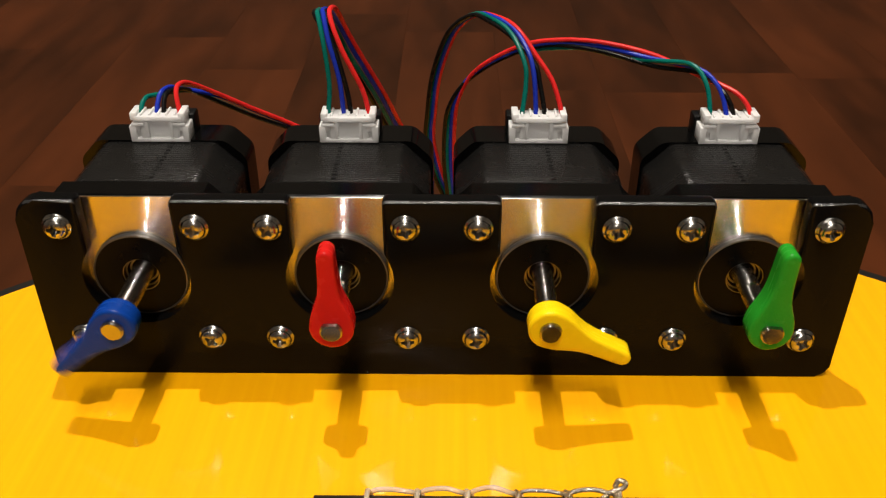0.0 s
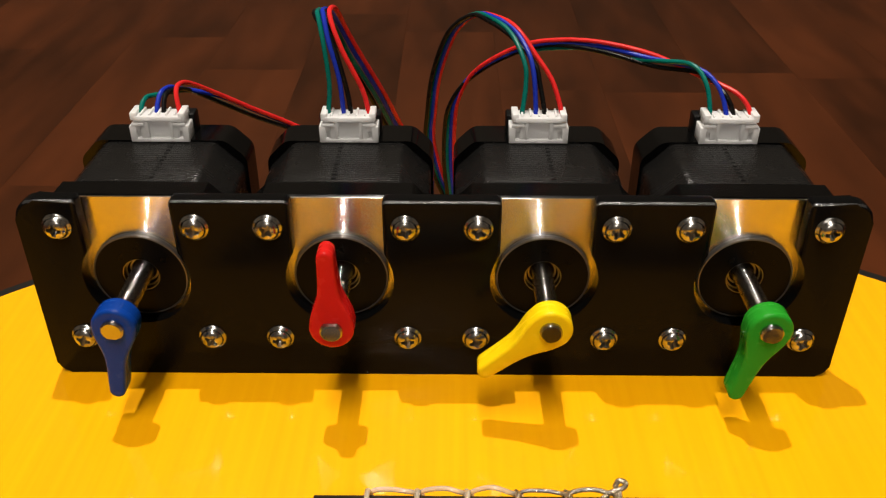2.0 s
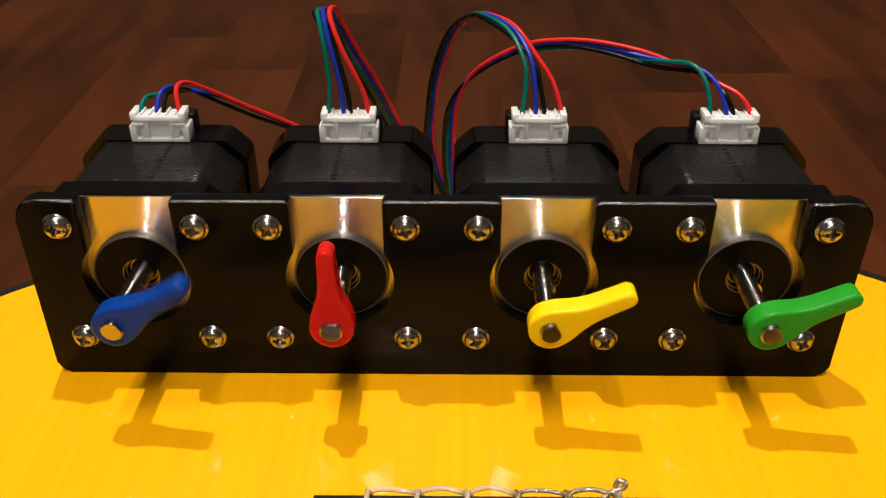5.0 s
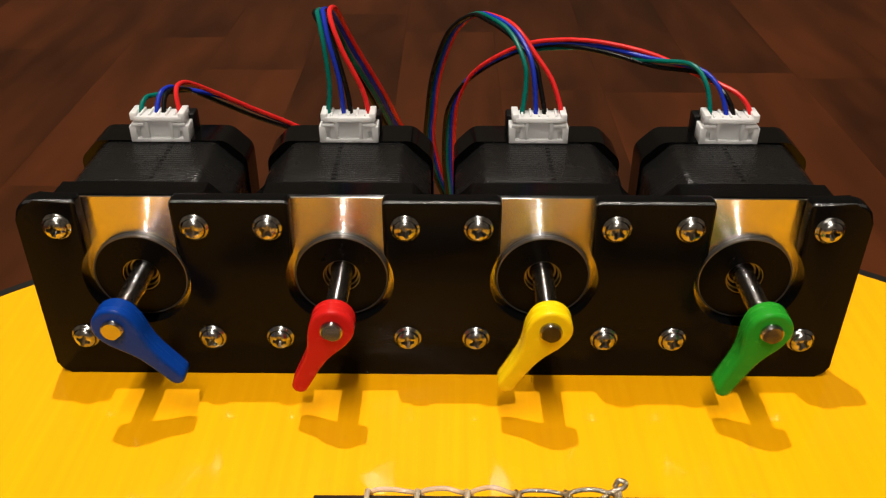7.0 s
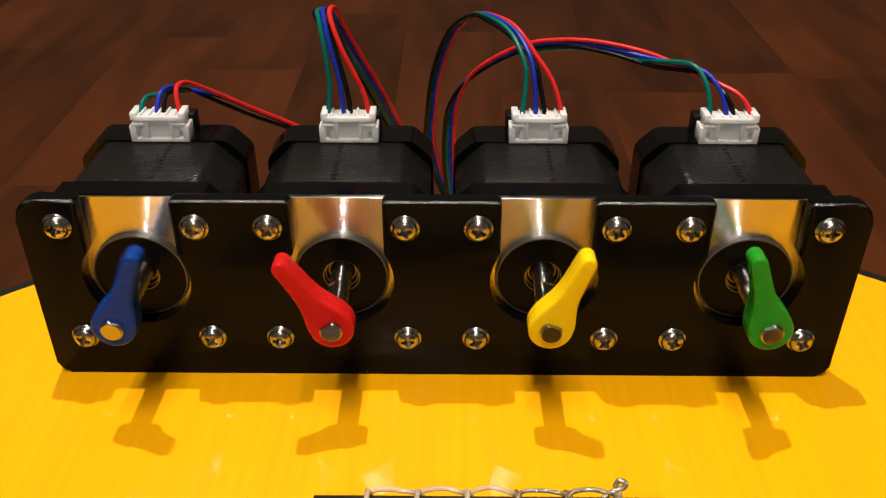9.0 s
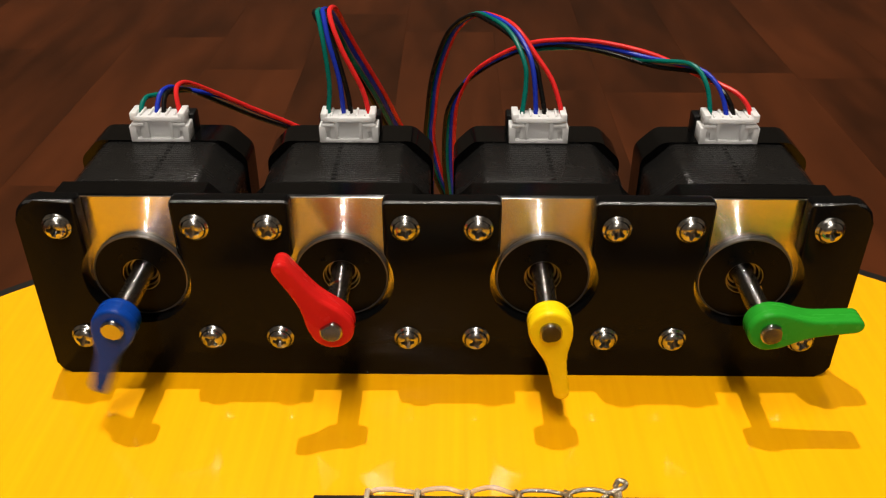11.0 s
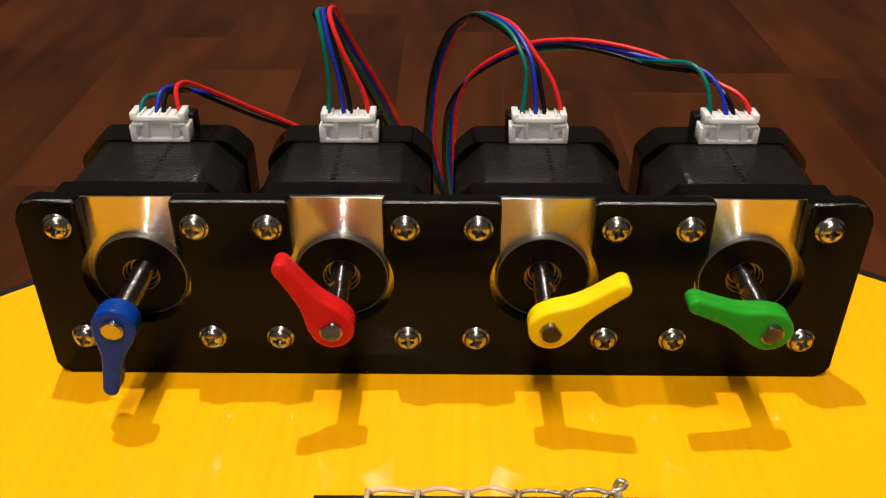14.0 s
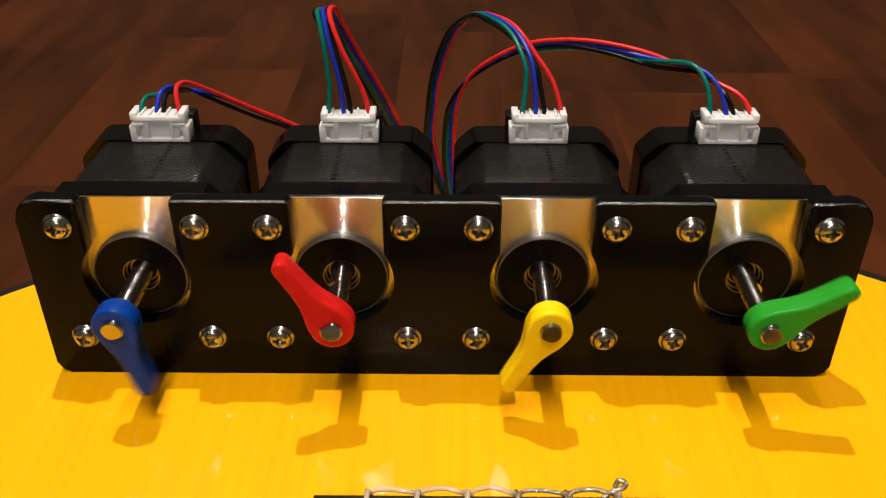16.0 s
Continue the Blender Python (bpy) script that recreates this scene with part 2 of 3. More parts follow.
def rounded(outline, r, n=5):
    """An outline with its corners turned into arcs that start r before each corner."""
    out = []
    for k, (x, z) in enumerate(outline):
        (px, pz), (qx, qz) = outline[k - 1], outline[(k + 1) % len(outline)]
        dp, dq = math.hypot(px - x, pz - z), math.hypot(qx - x, qz - z)
        ax, az = x + (px - x) * r / dp, z + (pz - z) * r / dp
        bx, bz = x + (qx - x) * r / dq, z + (qz - z) * r / dq
        for i in range(n + 1):
            t = i / n
            out.append(((1 - t) ** 2 * ax + 2 * t * (1 - t) * x + t * t * bx, (1 - t) ** 2 * az + 2 * t * (1 - t) * z + t * t * bz))
    return out


# ---- the room ----
def wall(name, x0, x1, y0, y1, z0, z1):
    ob = new(name, mesh_of(name, box(bmesh.new(), x0, x1, y0, y1, z0, z1), WALL, 0))
    return tagged(ob, "plain warm plaster room wall in dim light", "wall", kind="structure")


wall("wall_north", -2.0, 2.0, 2.4, 2.5, FLOOR_Z - 0.02, 2.4)
wall("wall_south", -2.0, 2.0, -2.1, -2.0, FLOOR_Z - 0.02, 2.4)
wall("wall_west", -2.1, -2.0, -2.1, 2.5, FLOOR_Z - 0.02, 2.4)
wall("wall_east", 2.0, 2.1, -2.1, 2.5, FLOOR_Z - 0.02, 2.4)
tagged(wall("ceiling", -2.1, 2.1, -2.1, 2.5, 2.4, 2.5), "plain pale ceiling of the room", "ceiling", kind="structure")


# ---- the guitar ----
BOUT_X, BOUT_Y, BOUT_R = 0.0071, -0.1177, 0.1994


def guitar_outline(grow=0.0):
    """Round lower bout, waist and upper bout, neck end towards the viewer."""
    out = []
    for k in range(0, 73):
        a = radians(-20 + 220 * k / 72)
        out.append((BOUT_X + (BOUT_R + grow) * math.cos(a), BOUT_Y + (BOUT_R + grow) * math.sin(a)))
    left = [(-0.150, -0.235), (-0.122, -0.290), (-0.124, -0.345), (-0.138, -0.390), (-0.130, -0.440), (-0.090, -0.470), (-0.03, -0.480)]
    out += [(BOUT_X + x - (grow if x < 0 else 0), y) for x, y in left]
    out += [(BOUT_X - x + grow, y) for x, y in left[::-1]]
    return out


def flat_ring(bm, outer, inner, z0, z1):
    n = len(outer)
    o0, o1 = [[bm.verts.new((x, y, z)) for x, y in outer] for z in (z0, z1)]
    i0, i1 = [[bm.verts.new((x, y, z)) for x, y in inner] for z in (z0, z1)]
    for k in range(n):
        j = (k + 1) % n
        bm.faces.new((o1[k], o1[j], i1[j], i1[k]))
        bm.faces.new((o0[k], i0[k], i0[j], o0[j]))
        bm.faces.new((o0[k], o0[j], o1[j], o1[k]))
        bm.faces.new((i0[k], i1[k], i1[j], i0[j]))
    return bm


def slab(bm, outline, z0, z1):
    a = [bm.verts.new((x, y, z0)) for x, y in outline]
    b = [bm.verts.new((x, y, z1)) for x, y in outline]
    bm.faces.new(a[::-1])
    bm.faces.new(b)
    for k in range(len(a)):
        j = (k + 1) % len(a)
        bm.faces.new((a[k], a[j], b[j], b[k]))
    return bm


def build_guitar():
    g = thing("guitar", (0, 0, 0), "yellow lacquered guitar body with black binding lying face up", "guitar")
    part("soundboard", slab(bmesh.new(), guitar_outline(0), -0.003, 0), LACQUER, g, "glossy yellow lacquered top")
    part("binding", flat_ring(bmesh.new(), guitar_outline(0.003), guitar_outline(0.0), -0.006, 0.0), BINDING, g, "glossy black edge binding")
    part("side", flat_ring(bmesh.new(), guitar_outline(0.0026), guitar_outline(-0.001), FLOOR_Z + 0.004, -0.006), RIM_WOOD, g)
    part("back", slab(bmesh.new(), guitar_outline(0.0026), FLOOR_Z, FLOOR_Z + 0.004), RIM_WOOD, g)
    x0, x1 = -0.0248, 0.0447
    yb = -0.0497
    br = part("bridge", box(bmesh.new(), x0 - 0.045, x1 + 0.045, yb - 0.028, yb - 0.0005, 0.0, 0.0035, 0.001), EBONY, g, "black wooden bridge")
    part("tie_block", box(bmesh.new(), x0, x1, yb - 0.011, yb, 0.0035, 0.0107, 0.0003), EBONY, br)
    part("saddle", box(bmesh.new(), x0, x1, yb - 0.022, yb - 0.0195, 0.0035, 0.0115, 0.0006), NYLON, br, "white bone saddle")
    for i in range(6):
        x = -0.0143 + 0.00985 * i
        wound = i >= 3
        r = 0.00042 + (0.00007 * (i - 3) if wound else 0.00008)
        m = WOUND if wound else NYLON_STRING
        s = part("string", tube(bmesh.new(), [(x, yb - 0.30, 0.0150), (x, yb - 0.021, 0.0120), (x, yb - 0.0135, 0.0072), (x, yb - 0.010, 0.0066)], r), m, g,
                 "wound metal bass string" if wound else "clear nylon treble string")
        # the knot: a turn over the block and a tail tucked along it
        e = 0.0109
        part("knot", tube(bmesh.new(), [(x, yb - 0.0125, 0.0070), (x - 0.0002, yb - 0.0118, 0.0103), (x, yb - 0.006, e + r), (x + 0.0003, yb - 0.0003, e + 0.0004 + r),
                                        (x + 0.0008, yb + 0.0008 + r, 0.0085), (x + 0.0004, yb + 0.0006 + r, 0.0062)], r), m, s)
        if i < 5:
            part("tail", tube(bmesh.new(), [(x - 0.0008, yb + 0.0009, 0.0088), (x + 0.0015, yb + 0.0011, 0.0108), (x + 0.0050 + 0.0006 * (i % 2), yb + 0.0006, 0.0111 + 0.0004 * (i % 3) + r), (x + 0.0085, yb + 0.0002, 0.0109 + r),
                                            (x + 0.0101, yb + 0.0012 + r, 0.0094), (x + 0.0112, yb + 0.0014, 0.0088)], r), m, s)
        else:
            part("tail", tube(bmesh.new(), [(x - 0.0035, yb - 0.001, 0.0107), (x - 0.001, yb + 0.0006, 0.0113), (x + 0.0012, yb + 0.0009, 0.0122), (x + 0.0016, yb + 0.0012, 0.0132), (x + 0.0003, yb + 0.0016, 0.0134), (x - 0.0004, yb + 0.0012, 0.0120)], r), m, s)


build_guitar()


# ---- the motor bracket ----
PLATE_Y, PLATE_T = -0.0006, 0.0037    # front and back of the plate
TOP_Z, HALF_W = 0.0492, 0.0958


def bracket_outline():
    def corner(cx, cz, r, a0, a1, n=6):
        return [(cx + r * math.cos(radians(a0 + (a1 - a0) * k / n)), cz + r * math.sin(radians(a0 + (a1 - a0) * k / n))) for k in range(n + 1)]
    out = corner(-HALF_W + 0.003, 0.003, 0.003, 180, 270) + corner(HALF_W - 0.003, 0.003, 0.003, 270, 360)
    out += corner(HALF_W - 0.0045, TOP_Z - 0.0048, 0.0048, 0, 90)
    r, w = 0.0126, 0.0104
    meet = math.degrees(math.acos(w / r))
    for x in MOTOR_X[::-1]:
        out += corner(x + w + 0.001, TOP_Z - 0.001, 0.001, 90, 180, 3)
        out += [(x + r * math.cos(radians(a)), AXIS_Z + 0.0009 + r * math.sin(radians(a))) for a in np.linspace(meet, -180 - meet, 33)]
        out += corner(x - w - 0.001, TOP_Z - 0.001, 0.001, 0, 90, 3)
    out += corner(-HALF_W + 0.005, TOP_Z - 0.005, 0.005, 90, 180)
    return out


def screw_meshes():
    """A domed cross-head screw facing -y, and the walls and floor of its cross recess."""
    R, w, L = 0.0034, 0.00046, 0.00165
    corner = math.atan2(w, L)
    angles = []
    for q in range(4):
        for a in (-corner, -corner * 0.5, 0.0, corner * 0.5, corner, corner * 1.6, radians(30), radians(38), radians(45), radians(52), radians(60), radians(90) - corner * 1.6):
            angles.append(q * math.pi / 2 + a)

    def cross(a):
        a = abs((a + math.pi / 4) % (math.pi / 2) - math.pi / 4)
        return max(L / math.cos(a) * 0.97 if a <= corner * 1.001 else w / math.sin(a), 0.0010)

    def dome(r):
        if r > 0.0027:
            return 0.0002 + 0.0006 * (R - r) / (R - 0.0027)
        return 0.0009 + 0.0013 * max(0.0, 1 - (r / 0.00272) ** 2.6) ** 0.6
    head, well = bmesh.new(), bmesh.new()
    prev = None
    sizes = (0.0018, 0.0020, 0.0022, 0.0024, 0.00252, 0.00262, 0.00268, 0.00272, 0.0029, 0.0032, R)
    for k in range(len(sizes) + 4):
        ring = []
        for a in angles:
            r = cross(a) + (sizes[0] - cross(a)) * k / 4 if k < 4 else sizes[k - 4]
            ring.append(head.verts.new((r * math.cos(a), -dome(r), r * math.sin(a))))
        if prev:
            for i in range(len(ring)):
                j = (i + 1) % len(ring)
                head.faces.new((prev[i], ring[i], ring[j], prev[j]))
        prev = ring
    base = [head.verts.new((v.co.x, 0.0004, v.co.z)) for v in prev]
    for i in range(len(base)):
        j = (i + 1) % len(base)
        head.faces.new((prev[i], base[i], base[j], prev[j]))
    rims = []
    for scale, drop in ((1.0, 0.0), (0.90, 0.0009), (0.55, 0.0016)):
        rims.append([well.verts.new((cross(a) * scale * math.cos(a), -dome(cross(a)) + drop, cross(a) * scale * math.sin(a))) for a in angles])
    for p, q in zip(rims, rims[1:]):
        for i in range(len(p)):
            j = (i + 1) % len(p)
            well.faces.new((p[i], p[j], q[j], q[i]))
    well.faces.new(rims[-1])
    return mesh_of("screw", head, CHROME, 50), mesh_of("recess", well, RECESS, 40)


def build_bracket():
    b = thing("motor_bracket", (0, 0, 0), "black powder-coated metal plate with U-shaped slots on the guitar", "bracket")
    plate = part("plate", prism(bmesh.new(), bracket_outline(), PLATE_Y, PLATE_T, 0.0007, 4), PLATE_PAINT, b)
    me = plate.data
    me.materials.append(EDGE_GLINT_PAINT)
    # Only the top front bevel takes the glint-boosting colour and gloss.
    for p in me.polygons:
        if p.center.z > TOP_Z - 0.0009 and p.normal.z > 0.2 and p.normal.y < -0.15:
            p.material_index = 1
    head, well = screw_meshes()
    turn = random.Random(4)
    for x in MOTOR_X:
        for sx in (-1, 1):
            for sz in (-1, 1):
                s = new("screw", head)
                s.parent = b
                s.matrix_basis = pose(x + sx * 0.0155, PLATE_Y, AXIS_Z + sz * 0.0155 - 0.0004, 0, turn.uniform(0, 90), 0)
                s["label"] = "bright domed cross-head screw"
                new("recess", well).parent = s


build_bracket()


# ---- the motors ----
def lever_mesh(front, back):
    """A teardrop lever: round hub, waisted arm and blunt tip, crowned in front; the arm points along +x."""
    def outline(d):
        r, tip0, end = 4.9 - d, 18.0 - d, 19.9 - d

        def half(u):
            if u < 1.2:
                return math.sqrt(max(0.0, r * r - u * u))
            tip = math.sqrt(max(0.0, 1 - max(0.0, (u - tip0) / (end - tip0)) ** 2.3))
            return (1.8 - d + 0.65 * (1 - (u - 1.2) / 17.3) + 2.3 * math.exp(-((u - 1.2) / 5.2) ** 2)) * tip
        us = [-r * math.cos(radians(a)) for a in np.linspace(0, 100, 16)] + list(np.linspace(1.5, tip0, 18))
        us += [tip0 + (end - tip0) * q for q in (0.25, 0.45, 0.62, 0.76, 0.87, 0.95, 0.99)]
        side = [(u, half(u)) for u in us]
        return [(end, 0.0)] + side[:0:-1] + [side[0]] + [(u, -w) for u, w in side[1:]]
    layers = []
    for k in range(7):
        a = radians(90 * k / 6)
        layers.append((0.95 * (1 - math.sin(a)), front + 0.7 * (1 - math.cos(a))))
    for k in range(4):
        a = radians(90 * k / 3)
        layers.append((0.6 * (1 - math.cos(a)), back - 0.6 + 0.6 * math.sin(a)))
    bm = bmesh.new()
    rings = [[bm.verts.new((x * MM, y * MM, z * MM)) for x, z in outline(d)] for d, y in layers]
    for p, q in zip(rings, rings[1:]):
        for k in range(len(p)):
            m = (k + 1) % len(p)
            bm.faces.new((p[k], p[m], q[m], q[k]))
    bm.faces.new(rings[0])
    bm.faces.new(rings[-1][::-1])
    return bm


def holed_prism(half, chamfer, hole, y0, y1, bevel, sunk=True):
    """An eight-sided block with a round hole sunk into its front, or through it."""
    bm = bmesh.new()
    corners = octagon(half, chamfer)
    outline, steps = [], 8
    for (ax, az), (bx, bz) in zip(corners, corners[1:] + corners[:1]):
        outline += [(ax + (bx - ax) * k / steps, az + (bz - az) * k / steps) for k in range(steps)]

    def ring(f, y, shrink=0.0):
        out = []
        for x, z in outline:
            d = math.hypot(x, z)
            s = f / d if f else 1 - shrink / d
            out.append(bm.verts.new((x * s, y, z * s)))
        return out
    rings = [ring(hole, y1 - 0.0001), ring(hole, y0), ring(0, y0, bevel), ring(0, y0 + bevel), ring(0, y1 - bevel), ring(0, y1, bevel)]
    for p, q in zip(rings, rings[1:]):
        for k in range(len(p)):
            j = (k + 1) % len(p)
            bm.faces.new((p[k], p[j], q[j], q[k]))
    if sunk:
        bm.faces.new(rings[-1])
        bm.faces.new(rings[0])
    return bm


def build_motor(x, colour):
    m = thing("stepper_motor", (x, 0, AXIS_Z), "black stepper motor with bare metal face and %s lever" % colour, "motor", "motors on the bracket")
    half = 0.02115
    y = PLATE_T
    part("face_plate", holed_prism(half - 0.0006, 0.0036, 0.0060, y, y + 0.0005, 0.0001, False), FACE, m, "bare turned aluminium face")
    part("front_cap", holed_prism(half - 0.0004, 0.0038, 0.0060, y + 0.0005, 0.0108, 0.0004), CAP_BLACK, m)
    part("stator", prism(bmesh.new(), rounded(octagon(half - 0.0005, 0.0068), 0.0010, 3), 0.0108, 0.0320, 0.0002, 1), LAMINATION, m, "black laminated steel middle")
    part("rear_cap", prism(bmesh.new(), rounded(octagon(half, 0.0050), 0.0018), 0.0320, 0.0415, 0.0009, 3), CAP_BLACK, m)
    bm = bmesh.new()
    off = {"blue": 0.003, "red": -0.0018, "yellow": 0.0022, "green": -0.0012}[colour]
    for k in range(11):
        q = 0.0125 + k * 0.00185
        box(bm, off - 0.0005, off + 0.0005, q, q + 0.00045, 0.02062, 0.02076)
    part("weld_marks", bm, SOCKET, m, smooth=0)["kind"] = "stuff"
    bm = lathe(bmesh.new(), [(0.0109, y), (0.0109, 0.0025), (0.0106, 0.0022), (0.0105, 0.0022), (0.0046, 0.0022), (0.0044, 0.0024), (0.0044, 0.0064), (0.0, 0.0064)])
    part("boss", bm, BOSS_BLACK, m, "round black boss")
    part("boss_rim", lathe(bmesh.new(), [(0.0110, y), (0.0112, 0.0030), (0.01118, 0.0026), (0.0110, 0.00215), (0.0107, 0.00208), (0.01065, 0.0024)]), RIM_STEEL, m)
    bearing = part("bearing", lathe(bmesh.new(), [(0.0044, 0.0056), (0.0025, 0.0056)]), BOSS_BLACK, m, "dark ball bearing round the shaft")
    for r, d, w in ((0.0043, 0.0027, 0.00012), (0.0039, 0.0040, 0.00022), (0.0032, 0.0052, 0.00026)):
        ring = [(r + w * math.cos(radians(a)), d + w * math.sin(radians(a))) for a in range(0, 361, 60)]
        part("bearing_ring", lathe(bmesh.new(), ring, 48), BRASS, bearing, "thin bright metal ring")
    part("socket", box(bmesh.new(), -0.0079, 0.0079, 0.0368, 0.0412, 0.0165, 0.0262, 0.0006), SOCKET, m)
    # shaft with its flat towards the lever, then the lever on it
    bm = lathe(bmesh.new(), [(0, 0.008), (0.0025, 0.008), (0.0025, -0.0030), (0.0025, -0.0031), (0.0025, -0.0110), (0.0025, -0.0194), (0.0021, -0.0198), (0, -0.0198)], 40)
    for v in bm.verts:
        if v.co.y < -0.00305 and v.co.x > 0.0019:
            v.co.x = 0.0019
    shaft = part("shaft", bm, STEEL, m, "ground steel shaft with a flat")
    part("lever", lever_mesh(-18.7, -13.4), PLASTIC[colour], shaft, "%s printed plastic lever" % colour)
    return shaft


SHAFTS = [build_motor(x, c) for x, c in zip(MOTOR_X, ("blue", "red", "yellow", "green"))]

# ---- the cables: courses of the four wires of each, in millimetres ----
CABLES = [
    {
        "green": [(-76.2, 36.0, 55.8), (-75.7, 38.0, 57.1), (-74.2, 42.0, 56.6), (-67.1, 49.2, 54.9), (-60.8, 54.2, 49.3), (-52.7, 60.2, 42.3), (-42.9, 65.2, 35.7), (-31.9, 71.2, 25.2)],
        "blue": [(-72.1, 36.0, 55.8), (-71.6, 38.0, 58.3), (-70.5, 42.0, 58.7), (-68.3, 47.0, 56.2), (-60.2, 53.2, 51.6), (-52.2, 59.2, 44.6), (-43.2, 65.2, 37.3), (-31.7, 71.2, 27.2)],
        "black": [(-70.3, 36.0, 55.8), (-70.4, 38.0, 57.7), (-69.6, 42.0, 57.9), (-67.1, 48.0, 55.5), (-60.8, 53.0, 49.9), (-52.7, 59.0, 42.9), (-42.9, 64.0, 36.3), (-31.9, 70.0, 25.8)],
        "red": [(-66.3, 36.0, 55.8), (-67.1, 37.0, 59.2), (-66.9, 40.0, 60.4), (-65.5, 45.0, 58.6), (-60.2, 52.0, 52.6), (-52.2, 58.0, 45.6), (-43.2, 64.0, 38.3), (-31.7, 70.0, 28.2)],
    },
    {
        "green": [(-28.9, 36.0, 55.7), (-28.3, 36.0, 62.0), (-29.3, 38.0, 71.4), (-30.5, 41.0, 76.8), (-31.2, 45.0, 77.7), (-30.3, 50.0, 75.8), (-28.0, 54.0, 69.6), (-25.3, 58.0, 61.3), (-19.9, 64.0, 48.3), (-15.8, 70.0, 35.7), (-10.2, 74.0, 22.0)],
        "blue": [(-25.0, 36.0, 55.7), (-25.8, 36.0, 63.5), (-28.0, 38.0, 72.1), (-29.2, 41.0, 77.2), (-29.8, 45.0, 78.0), (-28.7, 50.0, 75.8), (-26.5, 54.0, 69.6), (-23.6, 58.0, 61.3), (-18.4, 64.0, 48.3), (-14.3, 70.0, 35.7), (-8.8, 74.0, 22.4)],
        "black": [(-23.2, 36.0, 55.7), (-23.9, 36.0, 59.8), (-25.7, 37.0, 67.5), (-28.1, 40.0, 73.3), (-31.1, 43.0, 76.0), (-32.2, 46.0, 77.0), (-31.9, 51.0, 75.3), (-29.5, 54.0, 69.4), (-26.8, 58.0, 61.3), (-21.5, 64.0, 48.3), (-17.3, 70.0, 35.7), (-11.6, 74.0, 21.6)],
        "red": [(-18.7, 36.0, 55.7), (-20.2, 36.0, 60.8), (-24.4, 37.0, 69.6), (-26.8, 39.0, 75.3), (-27.9, 42.0, 78.3), (-27.5, 46.0, 78.3), (-26.8, 50.0, 75.8), (-25.2, 54.0, 69.6), (-22.2, 58.0, 61.3), (-17.0, 64.0, 48.3), (-12.8, 70.0, 35.7), (-7.4, 74.0, 23.0)],
    },
    {
        "green": [(19.7, 36.0, 55.9), (20.5, 37.0, 61.8), (20.0, 39.0, 66.9), (16.8, 44.0, 72.4), (12.1, 50.0, 74.4), (7.6, 57.4, 73.0), (1.8, 62.7, 66.8), (-2.6, 67.7, 53.1), (-4.3, 70.7, 39.7), (-4.8, 72.7, 29.7), (-2.3, 74.7, 17.1), (0.3, 75.7, 9.6)],
        "blue": [(23.2, 36.0, 55.9), (22.5, 37.0, 63.3), (21.1, 40.0, 68.7), (17.5, 45.0, 73.2), (12.5, 50.0, 74.7), (8.1, 57.3, 73.0), (2.6, 62.4, 66.8), (-1.8, 67.4, 53.1), (-3.5, 70.4, 39.7), (-4.0, 72.4, 29.7), (-1.5, 74.4, 17.1), (1.1, 75.4, 9.6)],
        "black": [(25.4, 36.0, 55.9), (24.0, 37.0, 61.8), (22.4, 39.0, 66.9), (16.8, 44.0, 71.7), (11.4, 50.0, 73.6), (7.1, 56.7, 73.0), (1.0, 61.4, 66.8), (-3.4, 66.4, 53.1), (-5.1, 69.4, 39.7), (-5.6, 71.4, 29.7), (-3.1, 73.4, 17.1), (-0.5, 74.4, 9.6)],
        "red": [(29.7, 36.0, 55.9), (27.2, 38.0, 62.2), (23.2, 41.0, 67.6), (18.2, 45.0, 73.5), (13.5, 50.0, 74.7), (8.5, 57.3, 73.0), (3.3, 62.5, 66.8), (-1.1, 67.5, 53.1), (-2.8, 70.5, 39.7), (-3.3, 72.5, 29.7), (-0.8, 74.5, 17.1), (1.8, 75.5, 9.6)],
    },
    {
        "red": [(76.9, 36.0, 56.1), (73.6, 38.0, 59.2), (64.7, 44.0, 61.8), (53.7, 52.0, 64.5), (39.6, 58.0, 65.7), (26.5, 62.0, 64.3), (17.7, 65.0, 60.5), (8.5, 68.0, 53.2), (4.1, 70.0, 44.2), (2.9, 72.0, 33.4), (3.0, 73.0, 21.6), (3.4, 74.0, 10.2)],
        "black": [(72.5, 36.0, 56.1), (70.0, 37.0, 59.7), (65.1, 43.0, 62.6), (55.1, 50.0, 61.7), (41.2, 57.0, 63.4), (28.1, 62.0, 63.2), (16.3, 66.0, 58.0), (6.2, 69.0, 49.8), (1.2, 70.5, 41.3), (-0.1, 72.0, 31.5), (-0.1, 73.0, 20.6), (0.9, 74.0, 10.2)],
        "blue": [(70.7, 36.0, 56.1), (68.7, 38.0, 60.8), (64.2, 43.0, 63.8), (53.6, 51.0, 63.6), (41.3, 58.0, 64.2), (27.4, 62.0, 63.7), (17.0, 65.5, 59.2), (7.6, 68.5, 51.9), (3.0, 70.5, 42.6), (1.9, 72.5, 32.2), (1.9, 73.5, 20.9), (2.7, 74.5, 9.9)],
        "green": [(66.7, 36.0, 56.1), (65.5, 38.0, 61.6), (62.6, 43.0, 64.8), (56.1, 49.0, 63.6), (48.4, 54.0, 62.4), (35.6, 60.0, 63.1), (17.8, 66.0, 59.0), (6.8, 69.5, 50.4), (2.0, 71.5, 41.4), (0.9, 73.0, 31.6), (0.9, 73.5, 20.7), (1.8, 74.5, 9.9)],
    },
]


